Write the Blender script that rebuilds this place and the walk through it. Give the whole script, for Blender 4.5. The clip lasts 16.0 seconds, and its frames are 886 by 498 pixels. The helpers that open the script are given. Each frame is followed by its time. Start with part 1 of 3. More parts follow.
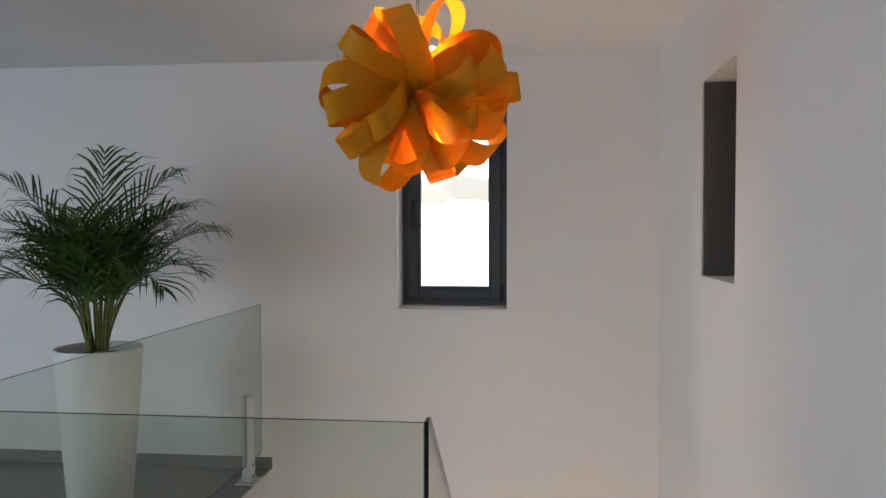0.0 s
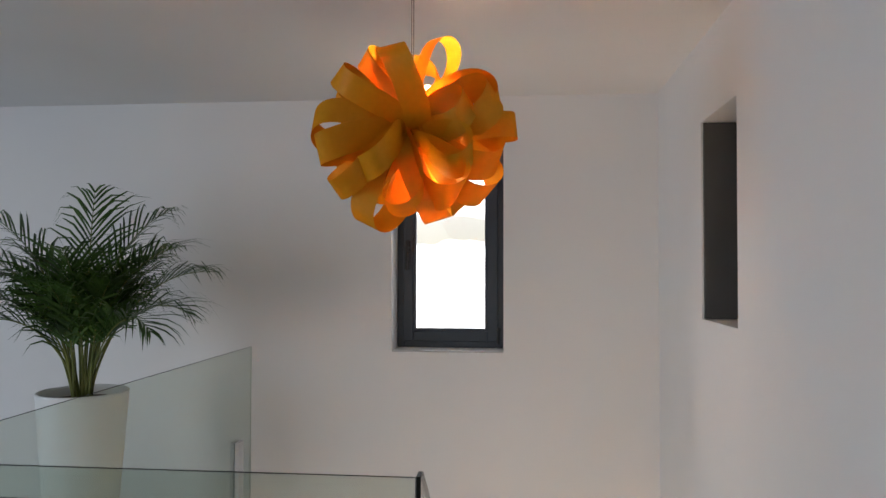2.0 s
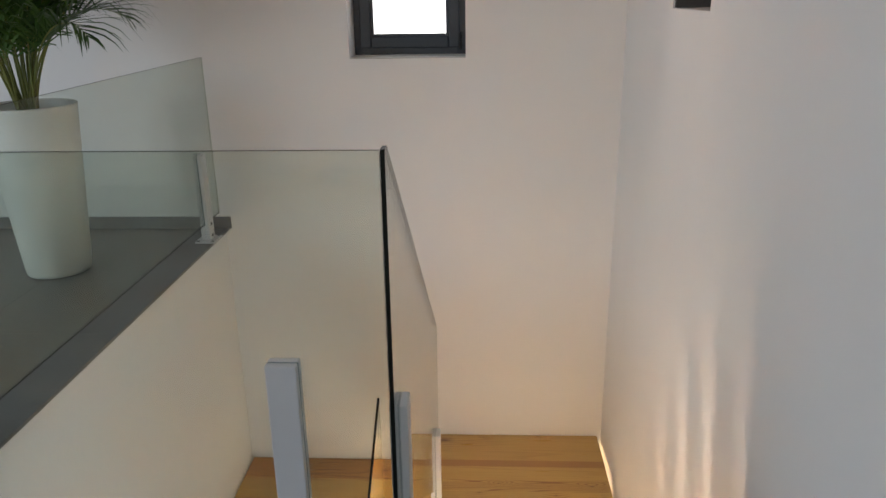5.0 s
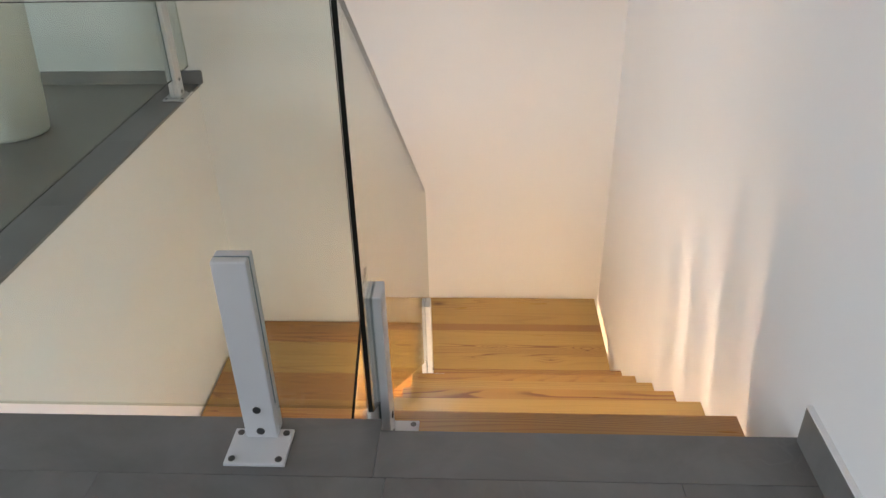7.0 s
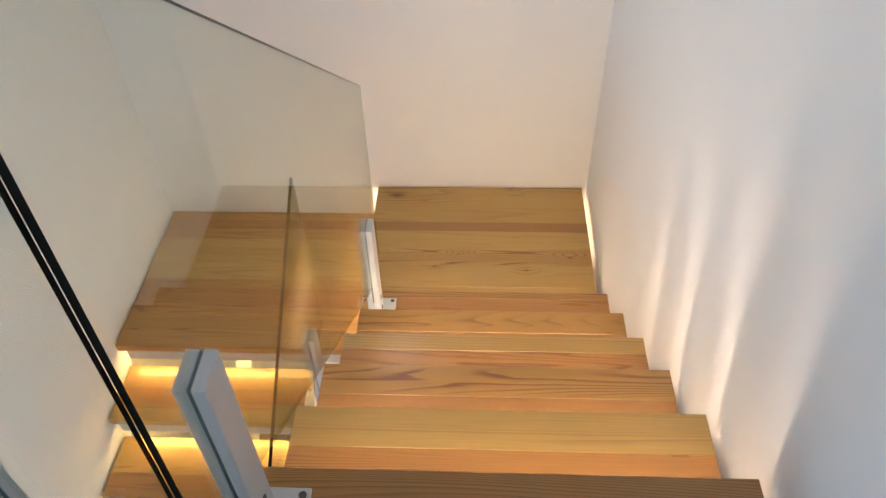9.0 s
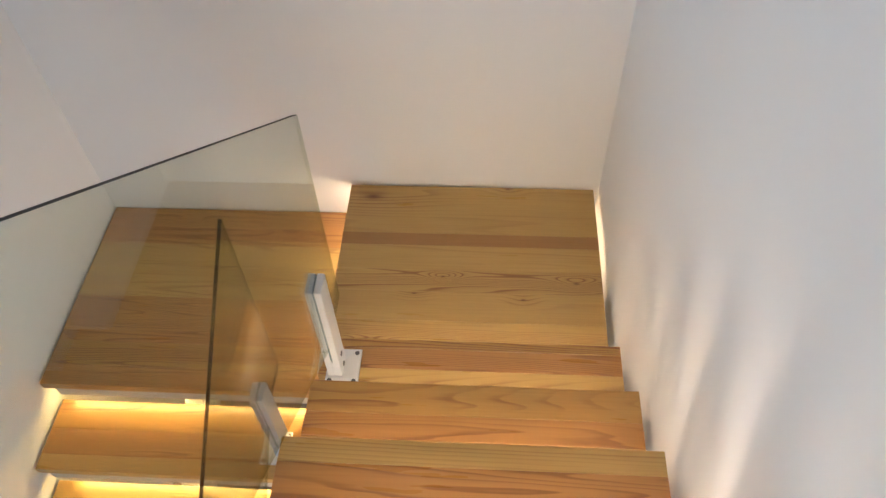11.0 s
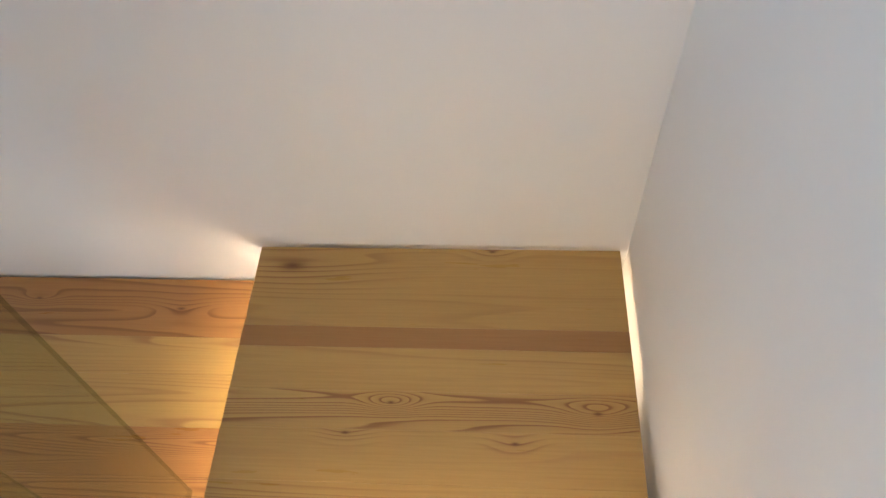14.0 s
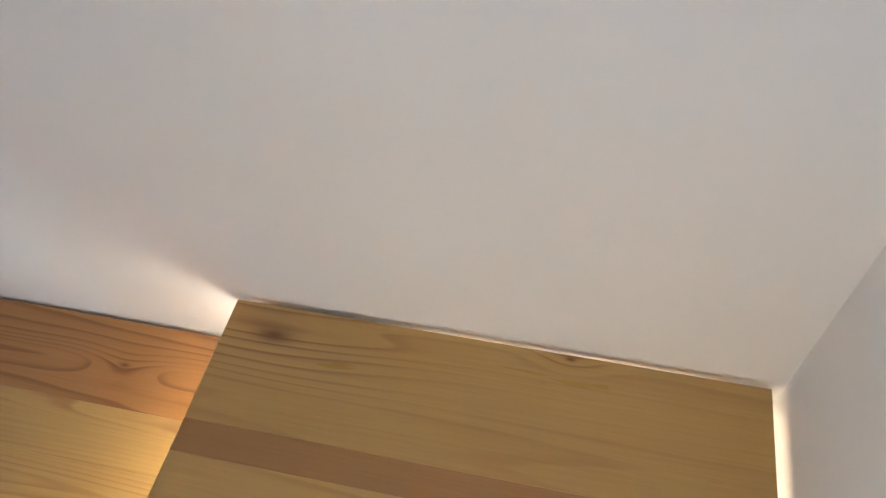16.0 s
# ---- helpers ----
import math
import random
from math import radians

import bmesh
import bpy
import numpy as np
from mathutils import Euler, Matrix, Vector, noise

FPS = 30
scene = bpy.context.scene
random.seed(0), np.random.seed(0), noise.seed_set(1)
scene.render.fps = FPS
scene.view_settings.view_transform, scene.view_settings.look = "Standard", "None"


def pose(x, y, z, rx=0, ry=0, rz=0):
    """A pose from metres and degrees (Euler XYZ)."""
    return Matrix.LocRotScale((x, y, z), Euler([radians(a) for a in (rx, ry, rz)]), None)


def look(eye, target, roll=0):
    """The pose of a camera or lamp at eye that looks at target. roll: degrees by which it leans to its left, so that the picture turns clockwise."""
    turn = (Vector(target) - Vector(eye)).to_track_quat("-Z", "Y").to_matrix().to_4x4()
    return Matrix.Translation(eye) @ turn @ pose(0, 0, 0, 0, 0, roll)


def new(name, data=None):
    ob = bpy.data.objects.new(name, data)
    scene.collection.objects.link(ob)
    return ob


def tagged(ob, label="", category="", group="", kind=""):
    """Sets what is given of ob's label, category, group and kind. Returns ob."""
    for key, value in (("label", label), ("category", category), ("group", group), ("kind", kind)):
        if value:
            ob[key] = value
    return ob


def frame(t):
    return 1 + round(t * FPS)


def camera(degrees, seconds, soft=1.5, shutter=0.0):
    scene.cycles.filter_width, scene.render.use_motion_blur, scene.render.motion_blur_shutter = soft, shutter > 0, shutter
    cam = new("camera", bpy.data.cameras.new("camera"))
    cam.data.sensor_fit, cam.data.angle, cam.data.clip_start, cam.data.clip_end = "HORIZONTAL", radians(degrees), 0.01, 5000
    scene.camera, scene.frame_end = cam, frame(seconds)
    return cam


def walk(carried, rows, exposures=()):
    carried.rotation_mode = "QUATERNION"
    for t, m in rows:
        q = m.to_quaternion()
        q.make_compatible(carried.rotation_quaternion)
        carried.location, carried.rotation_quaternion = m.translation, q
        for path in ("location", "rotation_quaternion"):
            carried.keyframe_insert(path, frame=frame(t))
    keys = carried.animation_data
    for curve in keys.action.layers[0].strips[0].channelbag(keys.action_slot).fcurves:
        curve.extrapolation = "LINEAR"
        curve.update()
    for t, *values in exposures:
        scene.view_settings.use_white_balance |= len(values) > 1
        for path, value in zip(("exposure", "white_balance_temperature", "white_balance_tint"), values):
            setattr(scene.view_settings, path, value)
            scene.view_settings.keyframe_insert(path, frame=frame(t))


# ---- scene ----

# ---- camera ----
cam = camera(61.6, 16.0)
walk(cam, [
    (0, pose(-0.721, -1.565, 1.340, 88.40, 0.05, 5.97)),
    (0.5, pose(-0.726, -1.513, 1.351, 91.03, -0.30, 5.97)),
    (1.0, pose(-0.720, -1.503, 1.352, 92.66, -0.43, 5.94)),
    (1.5, pose(-0.718, -1.505, 1.349, 92.85, -0.49, 6.00)),
    (2.0, pose(-0.722, -1.495, 1.347, 91.46, -0.13, 5.72)),
    (2.5, pose(-0.722, -1.498, 1.323, 89.39, 0.06, 5.28)),
    (3.0, pose(-0.721, -1.503, 1.307, 86.33, 0.15, 4.68)),
    (3.5, look((-0.730, -1.525, 1.283), (-0.872, 0.455, 1.036), -0.5)),
    (4.0, pose(-0.731, -1.501, 1.262, 78.95, 0.50, 3.77)),
    (4.5, look((-0.734, -1.477, 1.243), (-0.847, 0.449, 0.717), -0.9)),
    (5.0, look((-0.728, -1.456, 1.220), (-0.824, 0.431, 0.566), -0.9)),
    (7.5, pose(-0.649, -1.033, 1.150, 55.97, 1.33, 2.60)),
    (8.0, pose(-0.595, -0.833, 1.109, 52.25, 1.30, 2.52)),
    (8.5, pose(-0.560, -0.658, 1.090, 48.71, 1.31, 2.27)),
    (9.0, pose(-0.552, -0.430, 1.082, 45.24, 1.13, 2.19)),
    (9.2, pose(-0.542, -0.353, 1.073, 44.21, 1.12, 2.19)),
    (11.4, pose(-0.447, 0.441, 0.880, 38.20, 1.56, 3.19)),
    (11.5, pose(-0.440, 0.484, 0.850, 38.18, 1.53, 3.02)),
    (12.0, pose(-0.409, 0.620, 0.773, 37.94, 1.75, 2.81)),
    (12.5, pose(-0.454, 0.760, 0.651, 37.70, 1.99, 2.68)),
    (13.0, pose(-0.464, 0.876, 0.566, 37.13, 2.07, 2.48)),
    (13.5, pose(-0.415, 1.031, 0.461, 36.95, 2.26, 2.33)),
    (14.0, pose(-0.386, 1.185, 0.387, 35.88, 2.45, 2.64)),
    (14.5, pose(-0.393, 1.333, 0.267, 35.41, 2.64, 3.23)),
    (15.0, pose(-0.384, 1.441, 0.150, 35.51, 2.85, 4.87)),
    (15.5, pose(-0.372, 1.560, 0.038, 35.89, 2.62, 7.47)),
    (16.0, pose(-0.419, 1.699, -0.092, 37.59, 2.08, 12.27)),
], exposures=[
    (0.0, 0.0, 6550, 14), (4.0, 0.0, 6700, 15), (5.0, 0.10, 6800, 14), (7.5, 0.72, 6850, 15), (9.0, 0.62, 6200, 13),
    (12.0, 0.32, 5850, 10), (14.0, 0.38, 5600, 9), (16.0, 0.37, 5250, 8)])

# ---- world and large lights ----
world = bpy.data.worlds.new("sky")
scene.world = world
world.use_nodes = True
wn = world.node_tree
sky = wn.nodes.new("ShaderNodeTexSky")
sky.sky_type, sky.sun_disc = "NISHITA", False
sky.sun_elevation, sky.sun_rotation = radians(40), radians(200)
wn.links.new(sky.outputs[0], wn.nodes["Background"].inputs[0])
wn.nodes["Background"].inputs[1].default_value = 0.1

DAY_W, DAY_S, DAY_L, BULB, LED = 66.0, 4.5, 30.0, 7.8, 28.0
BOUNCE = (0.7, 1.3, 1.4, 1.1, 0.5, 0.25)      # watts of the added bounce fill under each nosing, dimmer down the flight


def area_lamp(name, m, sx, sy, watts, colour):
    d = bpy.data.lights.new(name, "AREA")
    d.shape, d.size, d.size_y, d.energy, d.color = "RECTANGLE", sx, sy, watts, colour
    ob = new(name, d)
    ob.matrix_world = m
    return ob


# west daylight by the upper room's glazed opening; the south fill is added, unseen
area_lamp("west_window_light", look((-5.85, -1.3, 1.05), (0, 0.0, 0.3)), 2.6, 1.7, DAY_W, (0.73, 0.872, 1.0))
area_lamp("south_fill_light", look((-1.5, -3.85, 1.15), (-1.5, 0, 1.1)), 2.6, 1.9, DAY_S, (0.86, 0.93, 1.0))

# daylight-coloured fill added through an unseen, assumed opening of the lower storey
area_lamp("lower_storey_fill", look((-0.02, -0.95, -1.25), (-2.0, -0.95, -1.25)), 1.05, 1.3, DAY_L, (0.86, 0.93, 1.0))

# ---- plan, metres: east wall x 0, slab edge y 0, upper floor z 0 ----
R, G = 0.185, 0.256          # riser, going
D = 2.413                    # north wall
CEIL = 2.251
WELL = -2.126                # west face of the stairwell
Y1 = 0.26                    # nosing of the first tread
LOW = -16 * R


# ---- materials ----
def mat(name):
    m = bpy.data.materials.new(name)
    m.use_nodes = True
    nt = m.node_tree
    return m, nt, nt.nodes["Principled BSDF"]


def node(nt, kind, **inputs):
    n = nt.nodes.new(kind)
    for k, v in inputs.items():
        n.inputs[k.replace("_", " ")].default_value = v
    return n


def ramp(nt, stops):
    n = nt.nodes.new("ShaderNodeValToRGB")
    e = n.color_ramp.elements
    while len(e) < len(stops):
        e.new(0.5)
    for el, (p, c) in zip(e, stops):
        el.position = p
        el.color = (*c, 1) if len(c) == 3 else c
    return n


def bumped(nt, b, height, strength, distance):
    n = node(nt, "ShaderNodeBump", Strength=strength, Distance=distance)
    nt.links.new(height, n.inputs["Height"])
    nt.links.new(n.outputs[0], b.inputs["Normal"])


def plain(name, colour, rough=0.5, metal=0.0, grain=0.0, scale=40.0, spread=0.06):
    m, nt, b = mat(name)
    b.inputs["Roughness"].default_value = rough
    b.inputs["Metallic"].default_value = metal
    tc = nt.nodes.new("ShaderNodeTexCoord")
    big = node(nt, "ShaderNodeTexNoise", Scale=2.3, Detail=4.0)
    nt.links.new(tc.outputs["Object"], big.inputs["Vector"])
    lo = tuple(c * (1 - spread) for c in colour)
    hi = tuple(min(1, c * (1 + spread)) for c in colour)
    r = ramp(nt, [(0.3, lo), (0.7, hi)])
    nt.links.new(big.outputs["Fac"], r.inputs[0])
    nt.links.new(r.outputs[0], b.inputs["Base Color"])
    if grain:
        fine = node(nt, "ShaderNodeTexNoise", Scale=scale, Detail=6.0, Roughness=0.6)
        nt.links.new(tc.outputs["Object"], fine.inputs["Vector"])
        bumped(nt, b, fine.outputs["Fac"], grain, 0.002)
    return m


def wood(name, pale, dark, freq=9.0, strength=0.5, knots=(), lines=40.0):
    """Pine boards whose grain runs along x; knots: (x, y, size) bend the rings round them."""
    m, nt, b = mat(name)
    L = nt.links
    tc = nt.nodes.new("ShaderNodeTexCoord")
    info = nt.nodes.new("ShaderNodeObjectInfo")
    shift = node(nt, "ShaderNodeMath")
    shift.operation = "MULTIPLY"
    shift.inputs[1].default_value = 37.0
    L.new(info.outputs["Random"], shift.inputs[0])
    comb = nt.nodes.new("ShaderNodeCombineXYZ")
    for i in range(3):
        L.new(shift.outputs[0], comb.inputs[i])
    add = nt.nodes.new("ShaderNodeVectorMath")
    L.new(tc.outputs["Object"], add.inputs[0])
    L.new(comb.outputs[0], add.inputs[1])

    def stretched(sx, sy, scale, detail, rough=0.5):
        mp = nt.nodes.new("ShaderNodeMapping")
        mp.inputs["Scale"].default_value = (sx, sy, sy)
        L.new(add.outputs[0], mp.inputs["Vector"])
        n = node(nt, "ShaderNodeTexNoise", Scale=scale, Detail=detail, Roughness=rough)
        L.new(mp.outputs[0], n.inputs["Vector"])
        return n.outputs["Fac"]

    def math(op, a, c):
        n = nt.nodes.new("ShaderNodeMath")
        n.operation = op
        for i, v in enumerate((a, c)):
            if isinstance(v, (int, float)):
                n.inputs[i].default_value = v
            else:
                L.new(v, n.inputs[i])
        return n.outputs[0]

    field = stretched(0.30, 7.0, 1.0, 1.0)
    field = math("ADD", field, math("MULTIPLY", stretched(2.5, 24.0, 1.0, 2.0), 0.03))
    spots = halo = None
    for kx, ky, size in knots:
        sub = nt.nodes.new("ShaderNodeVectorMath")
        sub.operation = "SUBTRACT"
        L.new(tc.outputs["Object"], sub.inputs[0])
        sub.inputs[1].default_value = (kx, ky, 0)
        sc = nt.nodes.new("ShaderNodeVectorMath")
        sc.operation = "MULTIPLY"
        L.new(sub.outputs[0], sc.inputs[0])
        sc.inputs[1].default_value = (0.42 / size, 1 / size, 0)
        ln = nt.nodes.new("ShaderNodeVectorMath")
        ln.operation = "LENGTH"
        L.new(sc.outputs[0], ln.inputs[0])
        bell = math("POWER", 2.718, math("MULTIPLY", math("MULTIPLY", ln.outputs["Value"], ln.outputs["Value"]), -0.6))
        field = math("ADD", field, math("MULTIPLY", bell, 0.10))
        halo = bell if halo is None else math("MAXIMUM", halo, bell)
        core = math("POWER", 2.718, math("MULTIPLY", math("MULTIPLY", ln.outputs["Value"], ln.outputs["Value"]), -30.0))
        spots = core if spots is None else math("MAXIMUM", spots, core)
    sep = nt.nodes.new("ShaderNodeSeparateXYZ")
    L.new(tc.outputs["Object"], sep.inputs[0])
    ring = math("FRACT", math("ADD", math("MULTIPLY", field, freq), math("MULTIPLY", sep.outputs["Y"], lines)), 0.0)
    mid = tuple(p * 0.75 + d * 0.25 for p, d in zip(pale, dark))
    r = ramp(nt, [(0.0, pale), (0.40, tuple(p * 0.94 for p in pale)), (0.64, mid), (0.84, dark), (0.93, dark), (1.0, pale)])
    L.new(ring, r.inputs[0])
    # strength of the late wood comes and goes over the board
    fade = ramp(nt, [(0.40, (0.06 * strength,) * 3), (0.54, (strength,) * 3)])
    L.new(stretched(0.22, 8.0, 1.3, 1.5), fade.inputs[0])
    mix = nt.nodes.new("ShaderNodeMix")
    mix.data_type = "RGBA"
    mix.inputs[6].default_value = (*pale, 1)
    L.new(fade.outputs[0] if halo is None else math("MAXIMUM", fade.outputs[0], math("MULTIPLY", halo, 0.9)), mix.inputs[0])
    L.new(r.outputs[0], mix.inputs[7])
    # fine fibres and a broad tone change
    fib = ramp(nt, [(0.3, (0.93, 0.91, 0.88)), (0.62, (1.02, 1.015, 1.01))])
    L.new(stretched(5.0, 190.0, 1.0, 3.0, 0.65), fib.inputs[0])
    mul = nt.nodes.new("ShaderNodeMix")
    mul.data_type, mul.blend_type = "RGBA", "MULTIPLY"
    mul.inputs[0].default_value = 1.0
    L.new(mix.outputs[2], mul.inputs[6])
    L.new(fib.outputs[0], mul.inputs[7])
    tone = ramp(nt, [(0.32, (0.91, 0.89, 0.86)), (0.68, (1.05, 1.045, 1.03))])
    L.new(stretched(0.8, 3.0, 1.0, 2.0), tone.inputs[0])
    mul2 = nt.nodes.new("ShaderNodeMix")
    mul2.data_type, mul2.blend_type = "RGBA", "MULTIPLY"
    mul2.inputs[0].default_value = 1.0
    L.new(mul.outputs[2], mul2.inputs[6])
    L.new(tone.outputs[0], mul2.inputs[7])
    out = mul2.outputs[2]
    if spots is not None:
        km = nt.nodes.new("ShaderNodeMix")
        km.data_type = "RGBA"
        L.new(spots, km.inputs[0])
        L.new(out, km.inputs[6])
        km.inputs[7].default_value = (0.17, 0.07, 0.025, 1)
        out = km.outputs[2]
    L.new(out, b.inputs["Base Color"])
    rr = ramp(nt, [(0.3, (0.27,) * 3), (0.7, (0.40,) * 3)])
    L.new(stretched(3.0, 30.0, 1.0, 3.0), rr.inputs[0])
    L.new(rr.outputs[0], b.inputs["Roughness"])
    b.inputs["Coat Weight"].default_value, b.inputs["Coat Roughness"].default_value = 0.4, 0.18
    bumped(nt, b, stretched(5.0, 190.0, 1.0, 3.0, 0.65), 0.12, 0.001)
    return m


PALE, PALE_D = (0.52, 0.335, 0.100), (0.27, 0.12, 0.04)
MED, MED_D = (0.465, 0.262, 0.066), (0.25, 0.105, 0.035)
ORANGE, ORANGE_D = (0.45, 0.225, 0.062), (0.20, 0.078, 0.024)
wood_pale = wood("pine_pale", PALE, PALE_D, 24.0, 0.55)
wood_mid = wood("pine_honey", MED, MED_D, 46.0, 1.0, lines=30.0)
wood_orange = wood("pine_heartwood", ORANGE, ORANGE_D, 50.0, 0.72, lines=26.0)
wood_band = wood("pine_narrow_heart_strip", (0.38, 0.20, 0.062), (0.24, 0.10, 0.028), 14.0, 1.0, lines=6.0)
wood_knotty = wood("pine_knotty_landing", PALE, PALE_D, 34.0, 0.9,
                   knots=[(-0.121, 1.918, 0.026), (-0.864, 1.632, 0.024), (-0.085, 1.60, 0.026), (-0.62, 1.935, 0.020)])
wood_knot_low = wood("pine_knotty_lower", ORANGE, ORANGE_D, 20.0, 0.6, knots=[(-1.30, 2.30, 0.03), (-1.75, 2.33, 0.02)])
wood_marked = wood("pine_pale_marked", PALE, PALE_D, 14.0, 0.22,
                   knots=[(-0.376, 2.390, 0.022), (-0.93, 2.335, 0.085), (-0.319, 1.838, 0.022), (-0.723, 1.855, 0.022)])


def wall_paint(name, colour):
    m, nt, b = mat(name)
    b.inputs["Roughness"].default_value = 0.75
    tc = nt.nodes.new("ShaderNodeTexCoord")
    big = node(nt, "ShaderNodeTexNoise", Scale=1.1, Detail=5.0)
    nt.links.new(tc.outputs["Object"], big.inputs["Vector"])
    r = ramp(nt, [(0.3, tuple(c * 0.965 for c in colour)), (0.7, colour)])
    nt.links.new(big.outputs["Fac"], r.inputs[0])
    nt.links.new(r.outputs[0], b.inputs["Base Color"])
    trowel = node(nt, "ShaderNodeTexNoise", Scale=5.0, Detail=3.0)
    fine = node(nt, "ShaderNodeTexNoise", Scale=160.0, Detail=4.0)
    s = nt.nodes.new("ShaderNodeMath")
    s.operation = "MULTIPLY_ADD"
    s.inputs[1].default_value = 0.05
    for n in (trowel, fine):
        nt.links.new(tc.outputs["Object"], n.inputs["Vector"])
    nt.links.new(fine.outputs["Fac"], s.inputs[0])
    nt.links.new(trowel.outputs["Fac"], s.inputs[2])
    bumped(nt, b, s.outputs[0], 0.25, 0.006)
    return m


white_wall = wall_paint("white_wall_paint", (0.80, 0.79, 0.785))
white_ceiling = wall_paint("white_ceiling_paint", (0.78, 0.775, 0.77))
white_steel = plain("white_powder_coat", (0.60, 0.61, 0.625), 0.38, 0.0, 0.05, 300.0, 0.02)
grey_steel = plain("pale_grey_steel", (0.50, 0.49, 0.47), 0.5, 0.0, 0.05, 200.0, 0.05)
anthracite = plain("anthracite_aluminium", (0.048, 0.060, 0.078), 0.38, 0.2, 0.06, 300.0, 0.1)
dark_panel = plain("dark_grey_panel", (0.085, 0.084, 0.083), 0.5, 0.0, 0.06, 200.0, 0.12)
black_plastic = plain("black_plastic", (0.012, 0.013, 0.015), 0.4)
screw_metal = plain("dark_screw_steel", (0.12, 0.12, 0.12), 0.35, 0.9)
pot_white = plain("matt_white_planter", (0.71, 0.715, 0.70), 0.45, 0.0, 0.05, 60.0, 0.03)
gasket_mat = plain("blue_grey_rubber", (0.22, 0.30, 0.32), 0.6)
soil_mat = plain("potting_soil", (0.035, 0.024, 0.016), 0.95, 0.0, 0.9, 90.0, 0.4)
cord_mat = plain("grey_cord", (0.16, 0.155, 0.15), 0.5)
grout_mat = plain("grey_grout", (0.075, 0.073, 0.07), 0.9, 0.0, 0.3, 200.0, 0.1)


def tile_material():
    m, nt, b = mat("grey_porcelain_tile")
    L = nt.links
    tc = nt.nodes.new("ShaderNodeTexCoord")
    info = nt.nodes.new("ShaderNodeObjectInfo")
    add = nt.nodes.new("ShaderNodeVectorMath")
    L.new(tc.outputs["Object"], add.inputs[0])
    mulr = nt.nodes.new("ShaderNodeMath")
    mulr.operation = "MULTIPLY"
    mulr.inputs[1].default_value = 23.0
    L.new(info.outputs["Random"], mulr.inputs[0])
    L.new(mulr.outputs[0], add.inputs[1])
    cloud = node(nt, "ShaderNodeTexNoise", Scale=3.2, Detail=7.0, Roughness=0.62, Distortion=0.6)
    L.new(add.outputs[0], cloud.inputs["Vector"])
    r = ramp(nt, [(0.28, (0.116, 0.113, 0.110)), (0.5, (0.154, 0.150, 0.146)), (0.74, (0.190, 0.185, 0.180))])
    L.new(cloud.outputs["Fac"], r.inputs[0])
    vein = node(nt, "ShaderNodeTexNoise", Scale=2.1, Detail=3.0, Distortion=1.4)
    L.new(add.outputs[0], vein.inputs["Vector"])
    vr = ramp(nt, [(0.488, (0,) * 3), (0.5, (0.16,) * 3), (0.512, (0,) * 3)])
    L.new(vein.outputs["Fac"], vr.inputs[0])
    patch = node(nt, "ShaderNodeTexNoise", Scale=3.0, Detail=2.0)
    L.new(add.outputs[0], patch.inputs["Vector"])
    pr = ramp(nt, [(0.52, (0,) * 3), (0.68, (1,) * 3)])
    L.new(patch.outputs["Fac"], pr.inputs[0])
    fac = nt.nodes.new("ShaderNodeMath")
    fac.operation = "MULTIPLY"
    L.new(vr.outputs[0], fac.inputs[0])
    L.new(pr.outputs[0], fac.inputs[1])
    mix = nt.nodes.new("ShaderNodeMix")
    mix.data_type = "RGBA"
    L.new(fac.outputs[0], mix.inputs[0])
    L.new(r.outputs[0], mix.inputs[6])
    mix.inputs[7].default_value = (0.30, 0.29, 0.28, 1)
    L.new(mix.outputs[2], b.inputs["Base Color"])
    b.inputs["Roughness"].default_value = 0.42
    fine = node(nt, "ShaderNodeTexNoise", Scale=120.0, Detail=4.0)
    L.new(tc.outputs["Object"], fine.inputs["Vector"])
    bumped(nt, b, fine.outputs["Fac"], 0.12, 0.001)
    return m


tile_mat = tile_material()


def glass_material(name, tint):
    m = bpy.data.materials.new(name)
    m.use_nodes = True
    nt = m.node_tree
    nt.nodes.clear()
    out = nt.nodes.new("ShaderNodeOutputMaterial")
    clear = nt.nodes.new("ShaderNodeBsdfTransparent")
    clear.inputs[0].default_value = (*tint, 1)
    gloss = nt.nodes.new("ShaderNodeBsdfGlossy")
    gloss.inputs["Roughness"].default_value = 0.01
    facing = nt.nodes.new("ShaderNodeLayerWeight")
    facing.inputs["Blend"].default_value = 0.5
    power = nt.nodes.new("ShaderNodeMath")
    power.operation = "POWER"
    power.inputs[1].default_value = 5.0
    nt.links.new(facing.outputs["Facing"], power.inputs[0])
    amount = nt.nodes.new("ShaderNodeMath")
    amount.operation = "MULTIPLY_ADD"
    amount.inputs[1].default_value, amount.inputs[2].default_value = 0.9, 0.04
    nt.links.new(power.outputs[0], amount.inputs[0])
    mix = nt.nodes.new("ShaderNodeMixShader")
    nt.links.new(amount.outputs[0], mix.inputs[0])
    nt.links.new(clear.outputs[0], mix.inputs[1])
    nt.links.new(gloss.outputs[0], mix.inputs[2])
    nt.links.new(mix.outputs[0], out.inputs[0])
    return m


rail_glass = glass_material("clear_rail_glass", (0.895, 0.926, 0.893))
window_glass = glass_material("window_glass", (0.97, 0.98, 0.98))
glass_edge = plain("dark_polished_glass_edge", (0.007, 0.009, 0.008), 0.5)
glass_edge.node_tree.nodes["Principled BSDF"].inputs["Specular IOR Level"].default_value = 0.15


